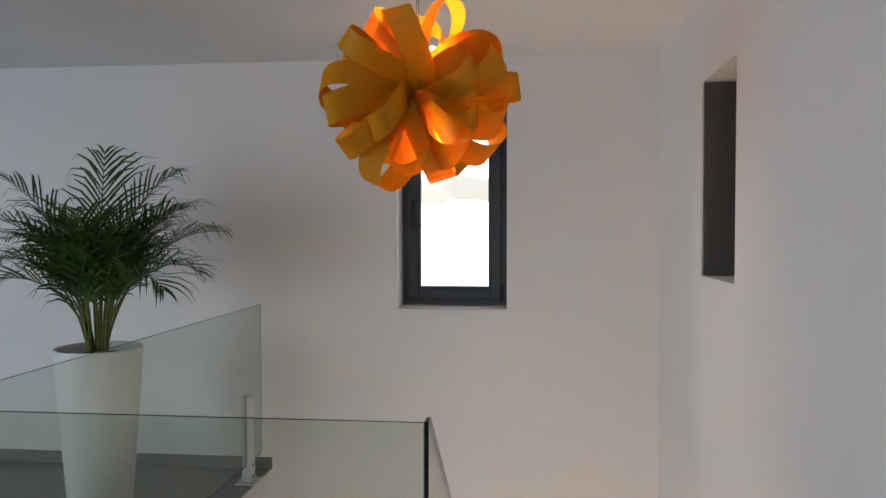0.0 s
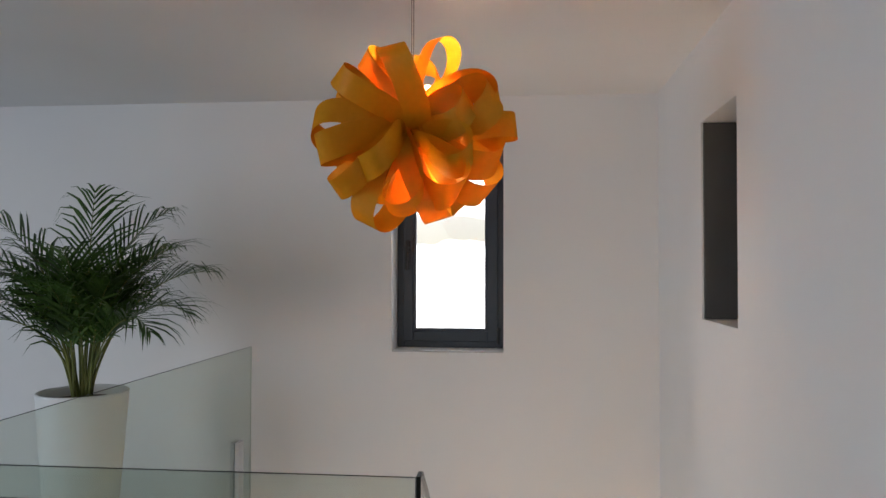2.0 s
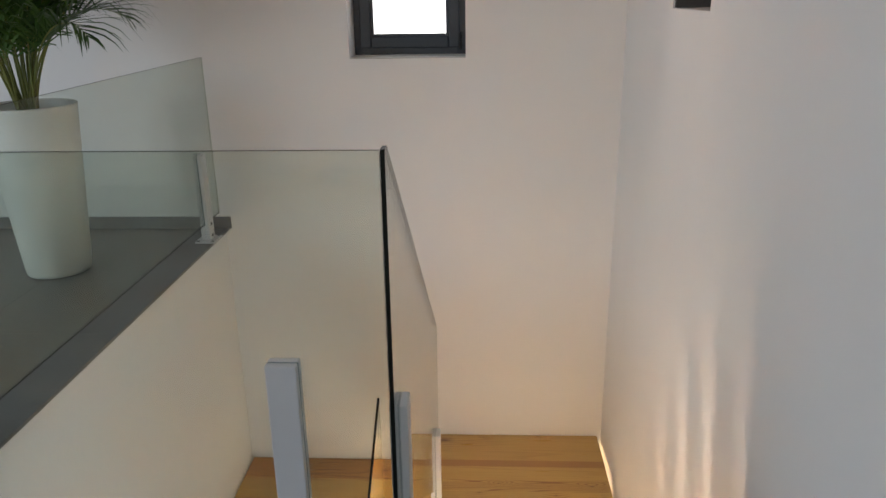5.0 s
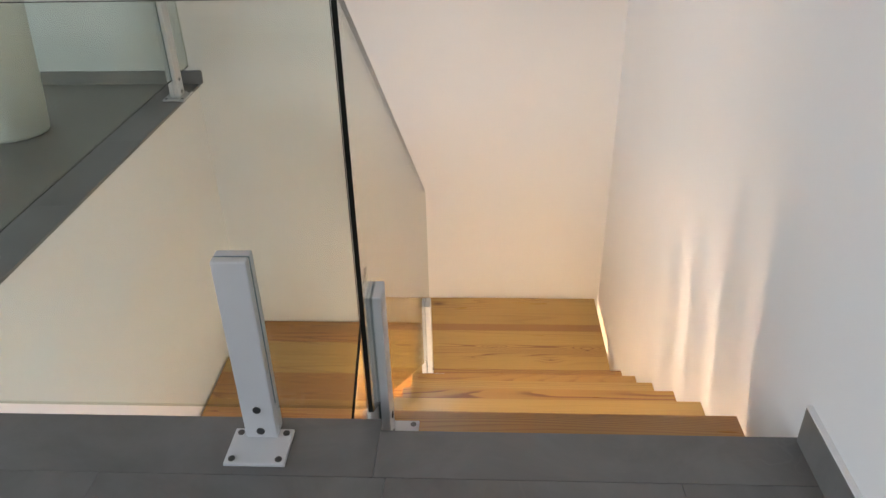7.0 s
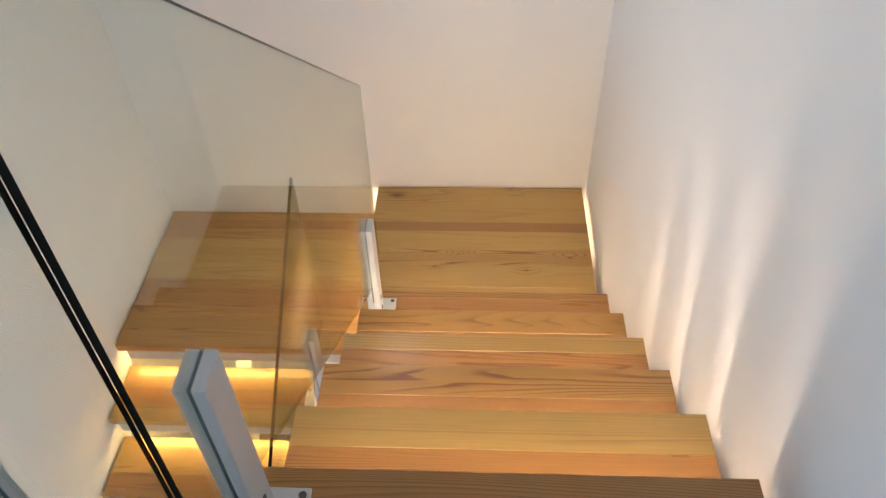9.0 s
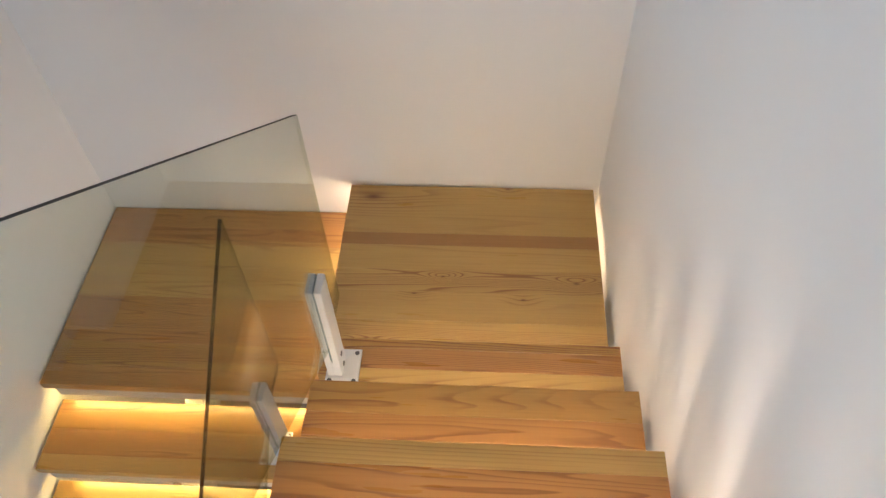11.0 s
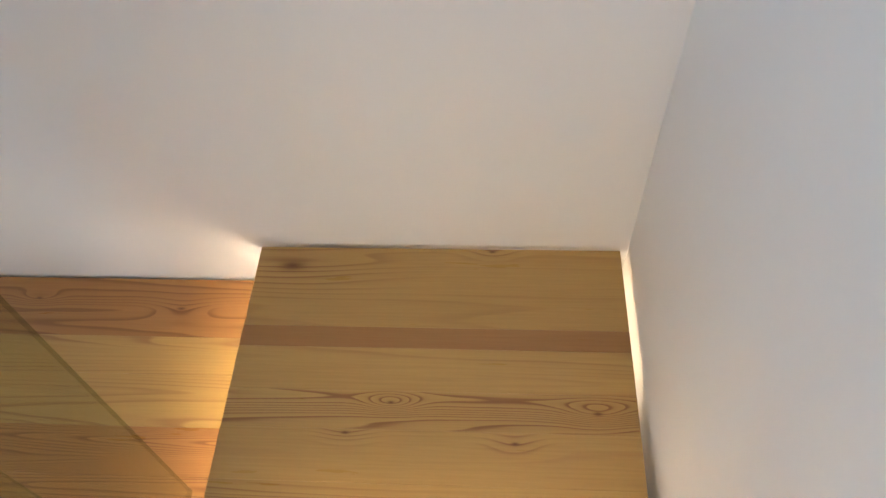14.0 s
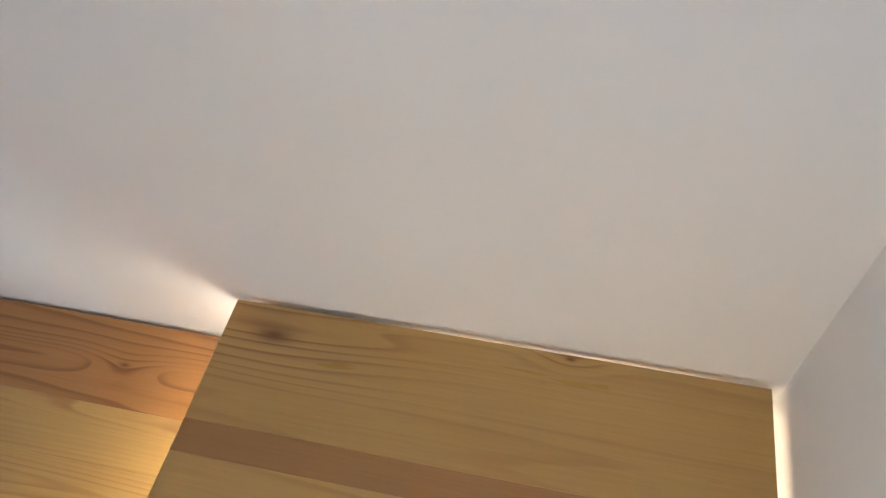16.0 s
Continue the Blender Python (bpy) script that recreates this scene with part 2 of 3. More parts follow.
def tinted_clear(name, tint):
    m = bpy.data.materials.new(name)
    m.use_nodes = True
    nt = m.node_tree
    nt.nodes.clear()
    out = nt.nodes.new("ShaderNodeOutputMaterial")
    clear = nt.nodes.new("ShaderNodeBsdfTransparent")
    clear.inputs[0].default_value = (*tint, 1)
    nt.links.new(clear.outputs[0], out.inputs[0])
    return m


glass_cut = tinted_clear("green_cut_glass_edge", (0.70, 0.74, 0.66))


def emitter(name, colour, strength):
    m = bpy.data.materials.new(name)
    m.use_nodes = True
    nt = m.node_tree
    nt.nodes.clear()
    out = nt.nodes.new("ShaderNodeOutputMaterial")
    e = nt.nodes.new("ShaderNodeEmission")
    e.inputs[0].default_value, e.inputs[1].default_value = (*colour, 1), strength
    nt.links.new(e.outputs[0], out.inputs[0])
    return m


led_mat = emitter("warm_led", (1.0, 0.76, 0.48), LED)
led_low_mat = emitter("warm_led_lower", (1.0, 0.62, 0.20), LED * 1.7)
led_dim_mat = emitter("warm_led_dim", (1.0, 0.72, 0.42), LED * 0.36)
bulb_mat = emitter("warm_bulb", (1.0, 0.66, 0.30), 14.0)


def leaf_material(name, lo, hi):
    m, nt, b = mat(name)
    tc = nt.nodes.new("ShaderNodeTexCoord")
    n = node(nt, "ShaderNodeTexNoise", Scale=9.0, Detail=3.0)
    nt.links.new(tc.outputs["Object"], n.inputs["Vector"])
    isl = nt.nodes.new("ShaderNodeNewGeometry")
    s = nt.nodes.new("ShaderNodeMath")
    s.operation = "MULTIPLY_ADD"
    s.inputs[1].default_value = 0.45
    nt.links.new(isl.outputs["Random Per Island"], s.inputs[0])
    nt.links.new(n.outputs["Fac"], s.inputs[2])
    r = ramp(nt, [(0.35, lo), (0.95, hi)])
    nt.links.new(s.outputs[0], r.inputs[0])
    nt.links.new(r.outputs[0], b.inputs["Base Color"])
    b.inputs["Roughness"].default_value = 0.45
    b.inputs["Specular IOR Level"].default_value = 0.25
    return m


leaf_mat = leaf_material("palm_leaf", (0.014, 0.040, 0.007), (0.055, 0.115, 0.018))
stem_mat = leaf_material("palm_stem", (0.07, 0.10, 0.02), (0.19, 0.19, 0.045))


def veneer_material():
    m = bpy.data.materials.new("orange_wood_veneer")
    m.use_nodes = True
    nt = m.node_tree
    nt.nodes.clear()
    L = nt.links
    out = nt.nodes.new("ShaderNodeOutputMaterial")
    tc = nt.nodes.new("ShaderNodeTexCoord")
    n = node(nt, "ShaderNodeTexNoise", Scale=60.0, Detail=4.0)
    L.new(tc.outputs["Object"], n.inputs["Vector"])
    r = ramp(nt, [(0.25, (0.61, 0.33, 0.008)), (0.75, (0.68, 0.37, 0.012))])
    L.new(n.outputs["Fac"], r.inputs[0])
    dif = nt.nodes.new("ShaderNodeBsdfDiffuse")
    L.new(r.outputs[0], dif.inputs[0])
    tra = nt.nodes.new("ShaderNodeBsdfTranslucent")
    tra.inputs[0].default_value = (0.92, 0.135, 0.004, 1)
    mix = nt.nodes.new("ShaderNodeMixShader")
    mix.inputs[0].default_value = 0.28
    L.new(dif.outputs[0], mix.inputs[1])
    L.new(tra.outputs[0], mix.inputs[2])
    gl = nt.nodes.new("ShaderNodeBsdfGlossy")
    gl.inputs["Roughness"].default_value = 0.45
    gl.inputs[0].default_value = (1, 0.9, 0.7, 1)
    mix2 = nt.nodes.new("ShaderNodeMixShader")
    mix2.inputs[0].default_value = 0.03
    L.new(mix.outputs[0], mix2.inputs[1])
    L.new(gl.outputs[0], mix2.inputs[2])
    L.new(mix2.outputs[0], out.inputs[0])
    return m


veneer = veneer_material()


# ---- builders ----
def part(name, bm, material, parent=None, label=""):
    me = bpy.data.meshes.new(name)
    bm.normal_update()
    bm.to_mesh(me)
    bm.free()
    for mt in (material if isinstance(material, (list, tuple)) else [material]):
        me.materials.append(mt)
    ob = new(name, me)
    if parent:
        ob.parent = parent
    if label:
        ob["label"] = label
    return ob


def add_box(bm, x0, x1, y0, y1, z0, z1, bevel=0.0, seg=1, mi=0):
    r = bmesh.ops.create_cube(bm, size=1.0)
    vs = r["verts"]
    for v in vs:
        v.co = Vector(((x0 + x1) / 2 + v.co.x * (x1 - x0), (y0 + y1) / 2 + v.co.y * (y1 - y0), (z0 + z1) / 2 + v.co.z * (z1 - z0)))
    faces = {f for v in vs for f in v.link_faces}
    for f in faces:
        f.material_index = mi
    if bevel:
        es = {e for v in vs for e in v.link_edges}
        bmesh.ops.bevel(bm, geom=list(es), offset=bevel, segments=seg, affect="EDGES", profile=0.5)


def box(name, x0, x1, y0, y1, z0, z1, material, parent=None, bevel=0.0, seg=1, label=""):
    bm = bmesh.new()
    add_box(bm, x0, x1, y0, y1, z0, z1, bevel, seg)
    return part(name, bm, material, parent, label)


def add_cyl(bm, c, axis, r, h, seg=12, r2=None):
    m = Matrix.Translation(c) @ Vector((0, 0, 1)).rotation_difference(Vector(axis)).to_matrix().to_4x4()
    bmesh.ops.create_cone(bm, cap_ends=True, segments=seg, radius1=r, radius2=r if r2 is None else r2, depth=h, matrix=m)


def empty(name, at, label, category, group="", kind=""):
    e = new(name)
    e.location = at
    e.empty_display_size = 0.1
    return tagged(e, label, category, group, kind)


def adopt(thing, *obs):
    """Parent meshes built in world metres under a thing without moving them."""
    for o in obs:
        o.parent = thing
        o.matrix_parent_inverse = Matrix.Translation(thing.location).inverted()


# ---- structure ----
def wall(name, boxes, label):
    bm = bmesh.new()
    for b in boxes:
        add_box(bm, *b)
    return tagged(part(name, bm, white_wall), label, "wall", kind="structure")


WX0, WX1, WZ0, WZ1 = -1.388, -0.795, 0.902, 2.02        # window opening
NY0, NY1, NZ0, NZ1 = 1.039, 1.516, 1.149, 1.923         # side opening
T = 0.30
BOT, TOP = LOW - 0.2, CEIL + 0.2
wall("wall_north", [(-6.3, WX0, D, D + T, BOT, TOP), (WX1, T, D, D + T, BOT, TOP),
                    (WX0, WX1, D, D + T, BOT, WZ0), (WX0, WX1, D, D + T, WZ1, TOP)],
     "white plastered end wall with a small window")
# the low opening at y -1.5 to -0.4 is unseen, made for the fill lamp
wall("wall_east", [(0, T, -4.3, -1.5, BOT, TOP), (0, T, -1.5, -0.4, BOT, -1.95), (0, T, -1.5, -0.4, -0.55, TOP), (0, T, -0.4, NY0, BOT, TOP), (0, T, NY1, D, BOT, TOP),
                   (0, T, NY0, NY1, BOT, NZ0), (0, T, NY0, NY1, NZ1, TOP)],
     "white plastered side wall with a narrow upright opening")
wall("wall_west", [(-6.3, -6, -4.3, -2.7, -0.3, TOP), (-6.3, -6, 0.1, D, -0.3, TOP),
                   (-6.3, -6, -2.7, 0.1, 2.05, TOP), (-6.3, -6, -2.7, 0.1, -0.3, 0.08)],
     "white wall with a wide glazed opening")
# out of view; its opening only fits round the added south fill lamp
wall("wall_south", [(-6, -2.9, -4.3, -4, -0.3, TOP), (-0.1, 0, -4.3, -4, -0.3, TOP),
                    (-2.9, -0.1, -4.3, -4, 2.15, TOP), (-2.9, -0.1, -4.3, -4, -0.3, 0.12)],
     "unseen white wall with an opening added for fill light")
wall("wall_stairwell_west", [(WELL - 0.25, WELL, -3.0, D, BOT, -0.30), (WELL - 0.25, WELL, 0.03, D, -0.30, -0.016)],
     "white plastered wall of the stairwell below the landing floor")
wall("wall_stairwell_south", [(WELL, 0, -3.2, -3.0, BOT, -0.3)], "white wall closing the lower storey")

bm = bmesh.new()
add_box(bm, -6.3, T, -4.3, D + T, CEIL, CEIL + 0.15)
tagged(part("ceiling", bm, white_ceiling), "flat white painted ceiling", "ceiling", kind="structure")

floor_base = bmesh.new()
add_box(floor_base, -6.0, 0, -4.0, -0.004, -0.30, -0.014)
add_box(floor_base, -6.0, WELL - 0.25, -0.004, D, -0.30, -0.014)
floor_up = tagged(part("floor", floor_base, grout_mat), "grey porcelain tiled floor of the upper storey", "floor", kind="structure")
lowbm = bmesh.new()
add_box(lowbm, WELL, 0, -3.0, D, LOW - 0.15, LOW)
tagged(part("floor_lower", lowbm, tile_mat), "grey tiled floor of the lower storey", "floor", kind="structure")

# skirting: grey tile strip with a pale top edge
sk = bmesh.new()
add_box(sk, -6.0, -2.092, D - 0.012, D - 0.001, 0.001, 0.068, 0.0015)
tagged(part("baseboard", sk, tile_mat), "grey tile skirting along the end wall", "skirting", kind="structure")
sk = bmesh.new()
add_box(sk, -0.012, -0.001, -4.0, -0.012, 0.001, 0.097, 0.0015)
ske = part("baseboard_east", sk, tile_mat)
tagged(ske, "grey tile skirting along the side wall", "skirting", kind="structure")
part("skirting_edge", (lambda b: (add_box(b, -0.013, -0.001, -4.0, -0.012, 0.098, 0.103), b)[1])(bmesh.new()), white_wall, ske, "white grout line on top")


# ---- window in the end wall ----
def ring(bm, x0, x1, z0, z1, w, y0, y1, bevel=0.003):
    """A rectangular frame in the xz plane, w wide."""
    add_box(bm, x0, x0 + w, y0, y1, z0, z1, bevel)
    add_box(bm, x1 - w, x1, y0, y1, z0, z1, bevel)
    add_box(bm, x0 + w, x1 - w, y0, y1, z0, z0 + w, bevel)
    add_box(bm, x0 + w, x1 - w, y0, y1, z1 - w, z1, bevel)


def build_window():
    th = empty("window_1", ((WX0 + WX1) / 2, D + 0.2, WZ0), "anthracite aluminium tilt-and-turn window, closed, pale daylight outside", "window", kind="structure")
    y = D + 0.19
    bm = bmesh.new()
    ring(bm, WX0 + 0.001, WX1 - 0.001, WZ0 + 0.006, WZ1 - 0.002, 0.042, y, y + 0.07)
    f = part("window_frame", bm, anthracite)
    bm = bmesh.new()
    ring(bm, WX0 + 0.034, WX1 - 0.034, WZ0 + 0.040, WZ1 - 0.034, 0.058, y - 0.016, y + 0.05, 0.005)
    s = part("sash", bm, anthracite)
    bm = bmesh.new()
    ring(bm, WX0 + 0.088, WX1 - 0.088, WZ0 + 0.094, WZ1 - 0.088, 0.018, y - 0.006, y + 0.03, 0.005)
    bead = part("glazing_bead", bm, anthracite)
    bm = bmesh.new()
    add_box(bm, WX0 + 0.10, WX1 - 0.10, y + 0.006, y + 0.026, WZ0 + 0.105, WZ1 - 0.10)
    pane = part("pane", bm, window_glass)
    pane.visible_shadow = False
    bm = bmesh.new()
    hx = WX0 + 0.062
    add_box(bm, hx - 0.013, hx + 0.013, y - 0.027, y - 0.015, 1.425, 1.50, 0.004)
    add_box(bm, hx - 0.010, hx + 0.010, y - 0.058, y - 0.044, 1.335, 1.475, 0.005)
    add_cyl(bm, (hx, y - 0.036, 1.462), (0, 1, 0), 0.009, 0.024)
    h = part("window_handle", bm, black_plastic)
    h["label"] = "black lever handle"
    bm = bmesh.new()
    add_box(bm, WX1 - 0.040, WX1 - 0.022, y - 0.02, y + 0.01, WZ0 + 0.035, WZ0 + 0.115, 0.004)
    add_cyl(bm, (WX1 - 0.030, y - 0.018, WZ0 + 0.075), (0, 0, 1), 0.007, 0.09)
    hg = part("hinge", bm, black_plastic)
    bm = bmesh.new()
    add_box(bm, WX0 + 0.001, WX1 - 0.001, D + 0.004, y, WZ0 + 0.0005, WZ0 + 0.006, 0.001)
    sill = part("window_sill", bm, grey_steel)
    adopt(th, f, s, bead, pane, h, hg, sill)


build_window()


def backdrop():
    bm = bmesh.new()
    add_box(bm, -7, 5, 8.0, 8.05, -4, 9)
    m = bpy.data.materials.new("overexposed_distance_glow")
    m.use_nodes = True
    nt = m.node_tree
    nt.nodes.clear()
    out = nt.nodes.new("ShaderNodeOutputMaterial")
    e = nt.nodes.new("ShaderNodeEmission")
    tc = nt.nodes.new("ShaderNodeTexCoord")
    sep = nt.nodes.new("ShaderNodeSeparateXYZ")
    nt.links.new(tc.outputs["Object"], sep.inputs[0])
    n = node(nt, "ShaderNodeTexNoise", Scale=2.2, Detail=4.0)
    nt.links.new(tc.outputs["Object"], n.inputs["Vector"])
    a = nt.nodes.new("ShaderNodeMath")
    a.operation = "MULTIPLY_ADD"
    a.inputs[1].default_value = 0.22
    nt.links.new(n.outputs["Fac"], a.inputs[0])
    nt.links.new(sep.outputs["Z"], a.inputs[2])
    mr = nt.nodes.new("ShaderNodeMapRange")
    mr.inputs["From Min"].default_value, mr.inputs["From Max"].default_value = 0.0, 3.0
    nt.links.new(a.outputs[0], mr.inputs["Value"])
    # overexposed daylight put into the emission; its glow also lights the side wall
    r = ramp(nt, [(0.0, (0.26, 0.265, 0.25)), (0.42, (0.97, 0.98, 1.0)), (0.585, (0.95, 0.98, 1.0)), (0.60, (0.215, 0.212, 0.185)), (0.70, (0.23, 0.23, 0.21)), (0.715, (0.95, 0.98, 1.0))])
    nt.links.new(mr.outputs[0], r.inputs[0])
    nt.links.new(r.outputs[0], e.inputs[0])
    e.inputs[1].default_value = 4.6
    nt.links.new(e.outputs[0], out.inputs[0])
    tagged(part("backdrop", bm, m), "glowing panel for the overexposed bright distance outside the window", "backdrop", kind="structure")


backdrop()


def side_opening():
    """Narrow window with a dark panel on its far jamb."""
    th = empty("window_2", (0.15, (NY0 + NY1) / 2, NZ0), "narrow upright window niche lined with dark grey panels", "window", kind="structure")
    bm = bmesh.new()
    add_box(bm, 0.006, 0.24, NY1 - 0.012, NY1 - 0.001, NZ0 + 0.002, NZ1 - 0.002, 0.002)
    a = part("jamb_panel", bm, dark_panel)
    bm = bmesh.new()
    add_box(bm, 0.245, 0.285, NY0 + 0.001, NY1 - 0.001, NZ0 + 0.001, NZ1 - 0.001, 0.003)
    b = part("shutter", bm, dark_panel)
    adopt(th, a, b)


side_opening()


# ---- stairs ----
def make_tread(x0, x1, ynose, yback, ztop, splits, woods, label, toward=1, name="stair_tread", category="stair tread", led=True):
    """Boards along x; ynose: nosing, yback: hidden rear edge; toward: +1 where the nosing is at the larger y."""
    th = empty(name, ((x0 + x1) / 2, (ynose + yback) / 2, ztop - 0.12), label, category, "treads of the stairs" if name == "stair_tread" else "")
    obs = []
    edges = [yback] + [yback + (ynose - yback) * s for s in splits] + [ynose]
    for a, b, w in zip(edges, edges[1:], woods):
        lo, hi = min(a, b), max(a, b)
        bm = bmesh.new()
        add_box(bm, x0, x1, lo, hi, ztop - 0.036, ztop, 0.0012)
        obs.append(part("board", bm, w))
    lo, hi = min(ynose, yback), max(ynose, yback)
    inset = 0.022 if toward > 0 else 0.012
    cy0, cy1 = (hi - inset - 0.10, hi - inset) if toward > 0 else (lo + inset, lo + inset + 0.10)
    bm = bmesh.new()
    add_box(bm, x0 + 0.02, x1 - 0.02, cy0, cy1, ztop - 0.110, ztop - 0.037, 0.003)
    obs.append(part("carrier", bm, grey_steel))
    if led:
        cy = (cy1 - 0.035) if toward > 0 else (cy0 + 0.035)
        bm = bmesh.new()
        if toward > 0:
            add_box(bm, x0 + 0.03, x1 - 0.045, ynose - 0.008, ynose - 0.0008, ztop - 0.0445, ztop - 0.0375)
        else:
            add_box(bm, x0 + 0.07, x1 - 0.004, cy - 0.006, cy + 0.006, ztop - 0.120, ztop - 0.111)
        obs.append(part("led_strip", bm, led_mat if toward > 0 else led_low_mat, label="warm glowing strip"))
    if led and toward > 0:
        # added upward fill, stands in for strip light reflected off the tread below
        lamp = area_lamp("riser_light", look((x1 - 0.17, ynose - 0.030, ztop - R + 0.012), (x1 - 0.17, ynose - 0.02, ztop + 0.3)), 0.26, 0.032, BOUNCE[round(-ztop / R) - 1], (1.0, 0.80, 0.60))
        lamp.data.spread = radians(74)
        obs.append(lamp)
    adopt(th, *obs)
    return th


TX0, TX1 = -0.953, -0.025
combos = [((0.30, 0.66), (wood_orange, wood_orange, wood_orange)), ((0.34, 0.64), (wood_pale, wood_orange, wood_pale)),
          ((0.40, 0.66), (wood_pale, wood_orange, wood_mid)), ((0.42, 0.78), (wood_mid, wood_orange, wood_pale)),
          ((0.40, 0.66), (wood_mid, wood_orange, wood_mid)), ((0.62, 0.88), (wood_pale, wood_orange, wood_mid))]
for i in range(1, 7):
    nose = Y1 + (i - 1) * G
    sp, ws = combos[i - 1]
    back = nose - G - 0.03 if i > 1 else 0.004
    make_tread(TX0, TX1, nose, back, -i * R, sp, ws, "honey-coloured pine stair tread with satin varnish, lit from below")


def landing(name, x0, x1, ztop, cuts, woods, label):
    th = empty(name, ((x0 + x1) / 2, (cuts[0] + cuts[-1]) / 2, ztop - 0.12), label, "stair landing")
    obs = []
    for a, b, w in zip(cuts, cuts[1:], woods):
        bm = bmesh.new()
        add_box(bm, x0, x1, min(a, b), max(a, b), ztop - 0.036, ztop, 0.0008)
        obs.append(part("board", bm, w))
    adopt(th, *obs)
    return th


LX0 = -1.029
up = landing("stair_landing", LX0, TX1, -7 * R, [D - 0.014, 2.145, 2.084, 1.965, 1.865, 1.735, 1.56, 1.50],
             [wood_marked, wood_band, wood_pale, wood_knotty, wood_marked, wood_knotty, wood_mid],
             "wide pine stair landing of glued boards with knots, lit from below")
bm = bmesh.new()
add_box(bm, LX0 + 0.05, TX1 - 0.05, 1.56, D - 0.08, -7 * R - 0.11, -7 * R - 0.037, 0.003)
adopt(up, part("carrier", bm, grey_steel))
for a in ((LX0 + 0.012, LX0 + 0.024, 1.56, D - 0.02), (LX0 + 0.35, TX1 - 0.1, D - 0.054, D - 0.044), (TX1 - 0.04, TX1 - 0.03, 2.0, D - 0.02)):
    bm = bmesh.new()
    drop = 0.0 if a[0] < -1 else 0.034
    add_box(bm, *a, -7 * R - 0.050 - drop, -7 * R - 0.040 - drop)
    adopt(up, part("led_strip", bm, led_mat if drop == 0 else led_dim_mat, label="warm glowing strip"))

YLL = 1.523
low = landing("stair_landing", WELL + 0.012, -0.93, -8 * R, [D - 0.008, 2.205, 2.085, 1.93, 1.795, 1.715, 1.61, YLL],
              [wood_knot_low, wood_pale, wood_pale, wood_orange, wood_orange, wood_mid, wood_orange],
              "lower pine stair landing of pale and reddish boards")
bm = bmesh.new()
add_box(bm, WELL + 0.04, -1.0, YLL + 0.012, YLL + 0.11, -8 * R - 0.110, -8 * R - 0.037, 0.003)
adopt(low, part("carrier", bm, grey_steel))
bm = bmesh.new()
add_box(bm, WELL + 0.03, -1.0, YLL + 0.040, YLL + 0.052, -8 * R - 0.121, -8 * R - 0.111)
adopt(low, part("led_strip", bm, led_low_mat, label="warm glowing strip"))

LT1 = -1.10
for j in range(1, 8):
    nose = YLL - j * G
    sp, ws = combos[(j * 2 + 1) % 6]
    make_tread(WELL + 0.012, LT1, nose, nose + G + 0.03, -(8 + j) * R, sp, ws,
               "honey-coloured pine stair tread with satin varnish, lit from below", toward=-1)


def stringer(name, x, pts, label):
    """White steel beam of saw-tooth outline, extruded 7 cm along x."""
    bm = bmesh.new()
    a = [bm.verts.new((x - 0.035, y, z)) for y, z in pts]
    b = [bm.verts.new((x + 0.035, y, z)) for y, z in pts]
    bm.faces.new(a)
    bm.faces.new(list(reversed(b)))
    for k in range(len(pts)):
        q = (k + 1) % len(pts)
        bm.faces.new((a[k], b[k], b[q], a[q]))
    bmesh.ops.recalc_face_normals(bm, faces=bm.faces)
    return tagged(part(name, bm, white_steel), label, "stair stringer")


top = []
for i in range(1, 7):
    n = Y1 + (i - 1) * G
    top += [(n - G + 0.02, -i * R - 0.112), (n - 0.125, -i * R - 0.112)]
top += [(1.55, -7 * R - 0.112), (1.75, -7 * R - 0.112), (1.75, -7 * R - 0.26), (0.02, -R - 0.42)]
stringer("stair_stringer", -0.49, top, "white steel stringer under the upper flight")
top = [(1.95, -8 * R - 0.20), (1.95, -8 * R - 0.047), (YLL + 0.125, -8 * R - 0.047), (YLL + 0.125, -8 * R - 0.125), (YLL - 0.02, -9 * R - 0.112)]
for j in range(1, 8):
    n = YLL - j * G
    top += [(n + G - 0.02, -(8 + j) * R - 0.112), (n + 0.125, -(8 + j) * R - 0.112)]
top += [(YLL - 7 * G - 0.1, LOW + 0.002), (YLL - 6 * G + 0.16, LOW + 0.002)]
top = [p for k, p in enumerate(top) if k != 4]
stringer("stair_stringer", -1.60, top, "white steel stringer under the lower flight")


# ---- glass guards ----
HG = 0.921                   # top of the guards


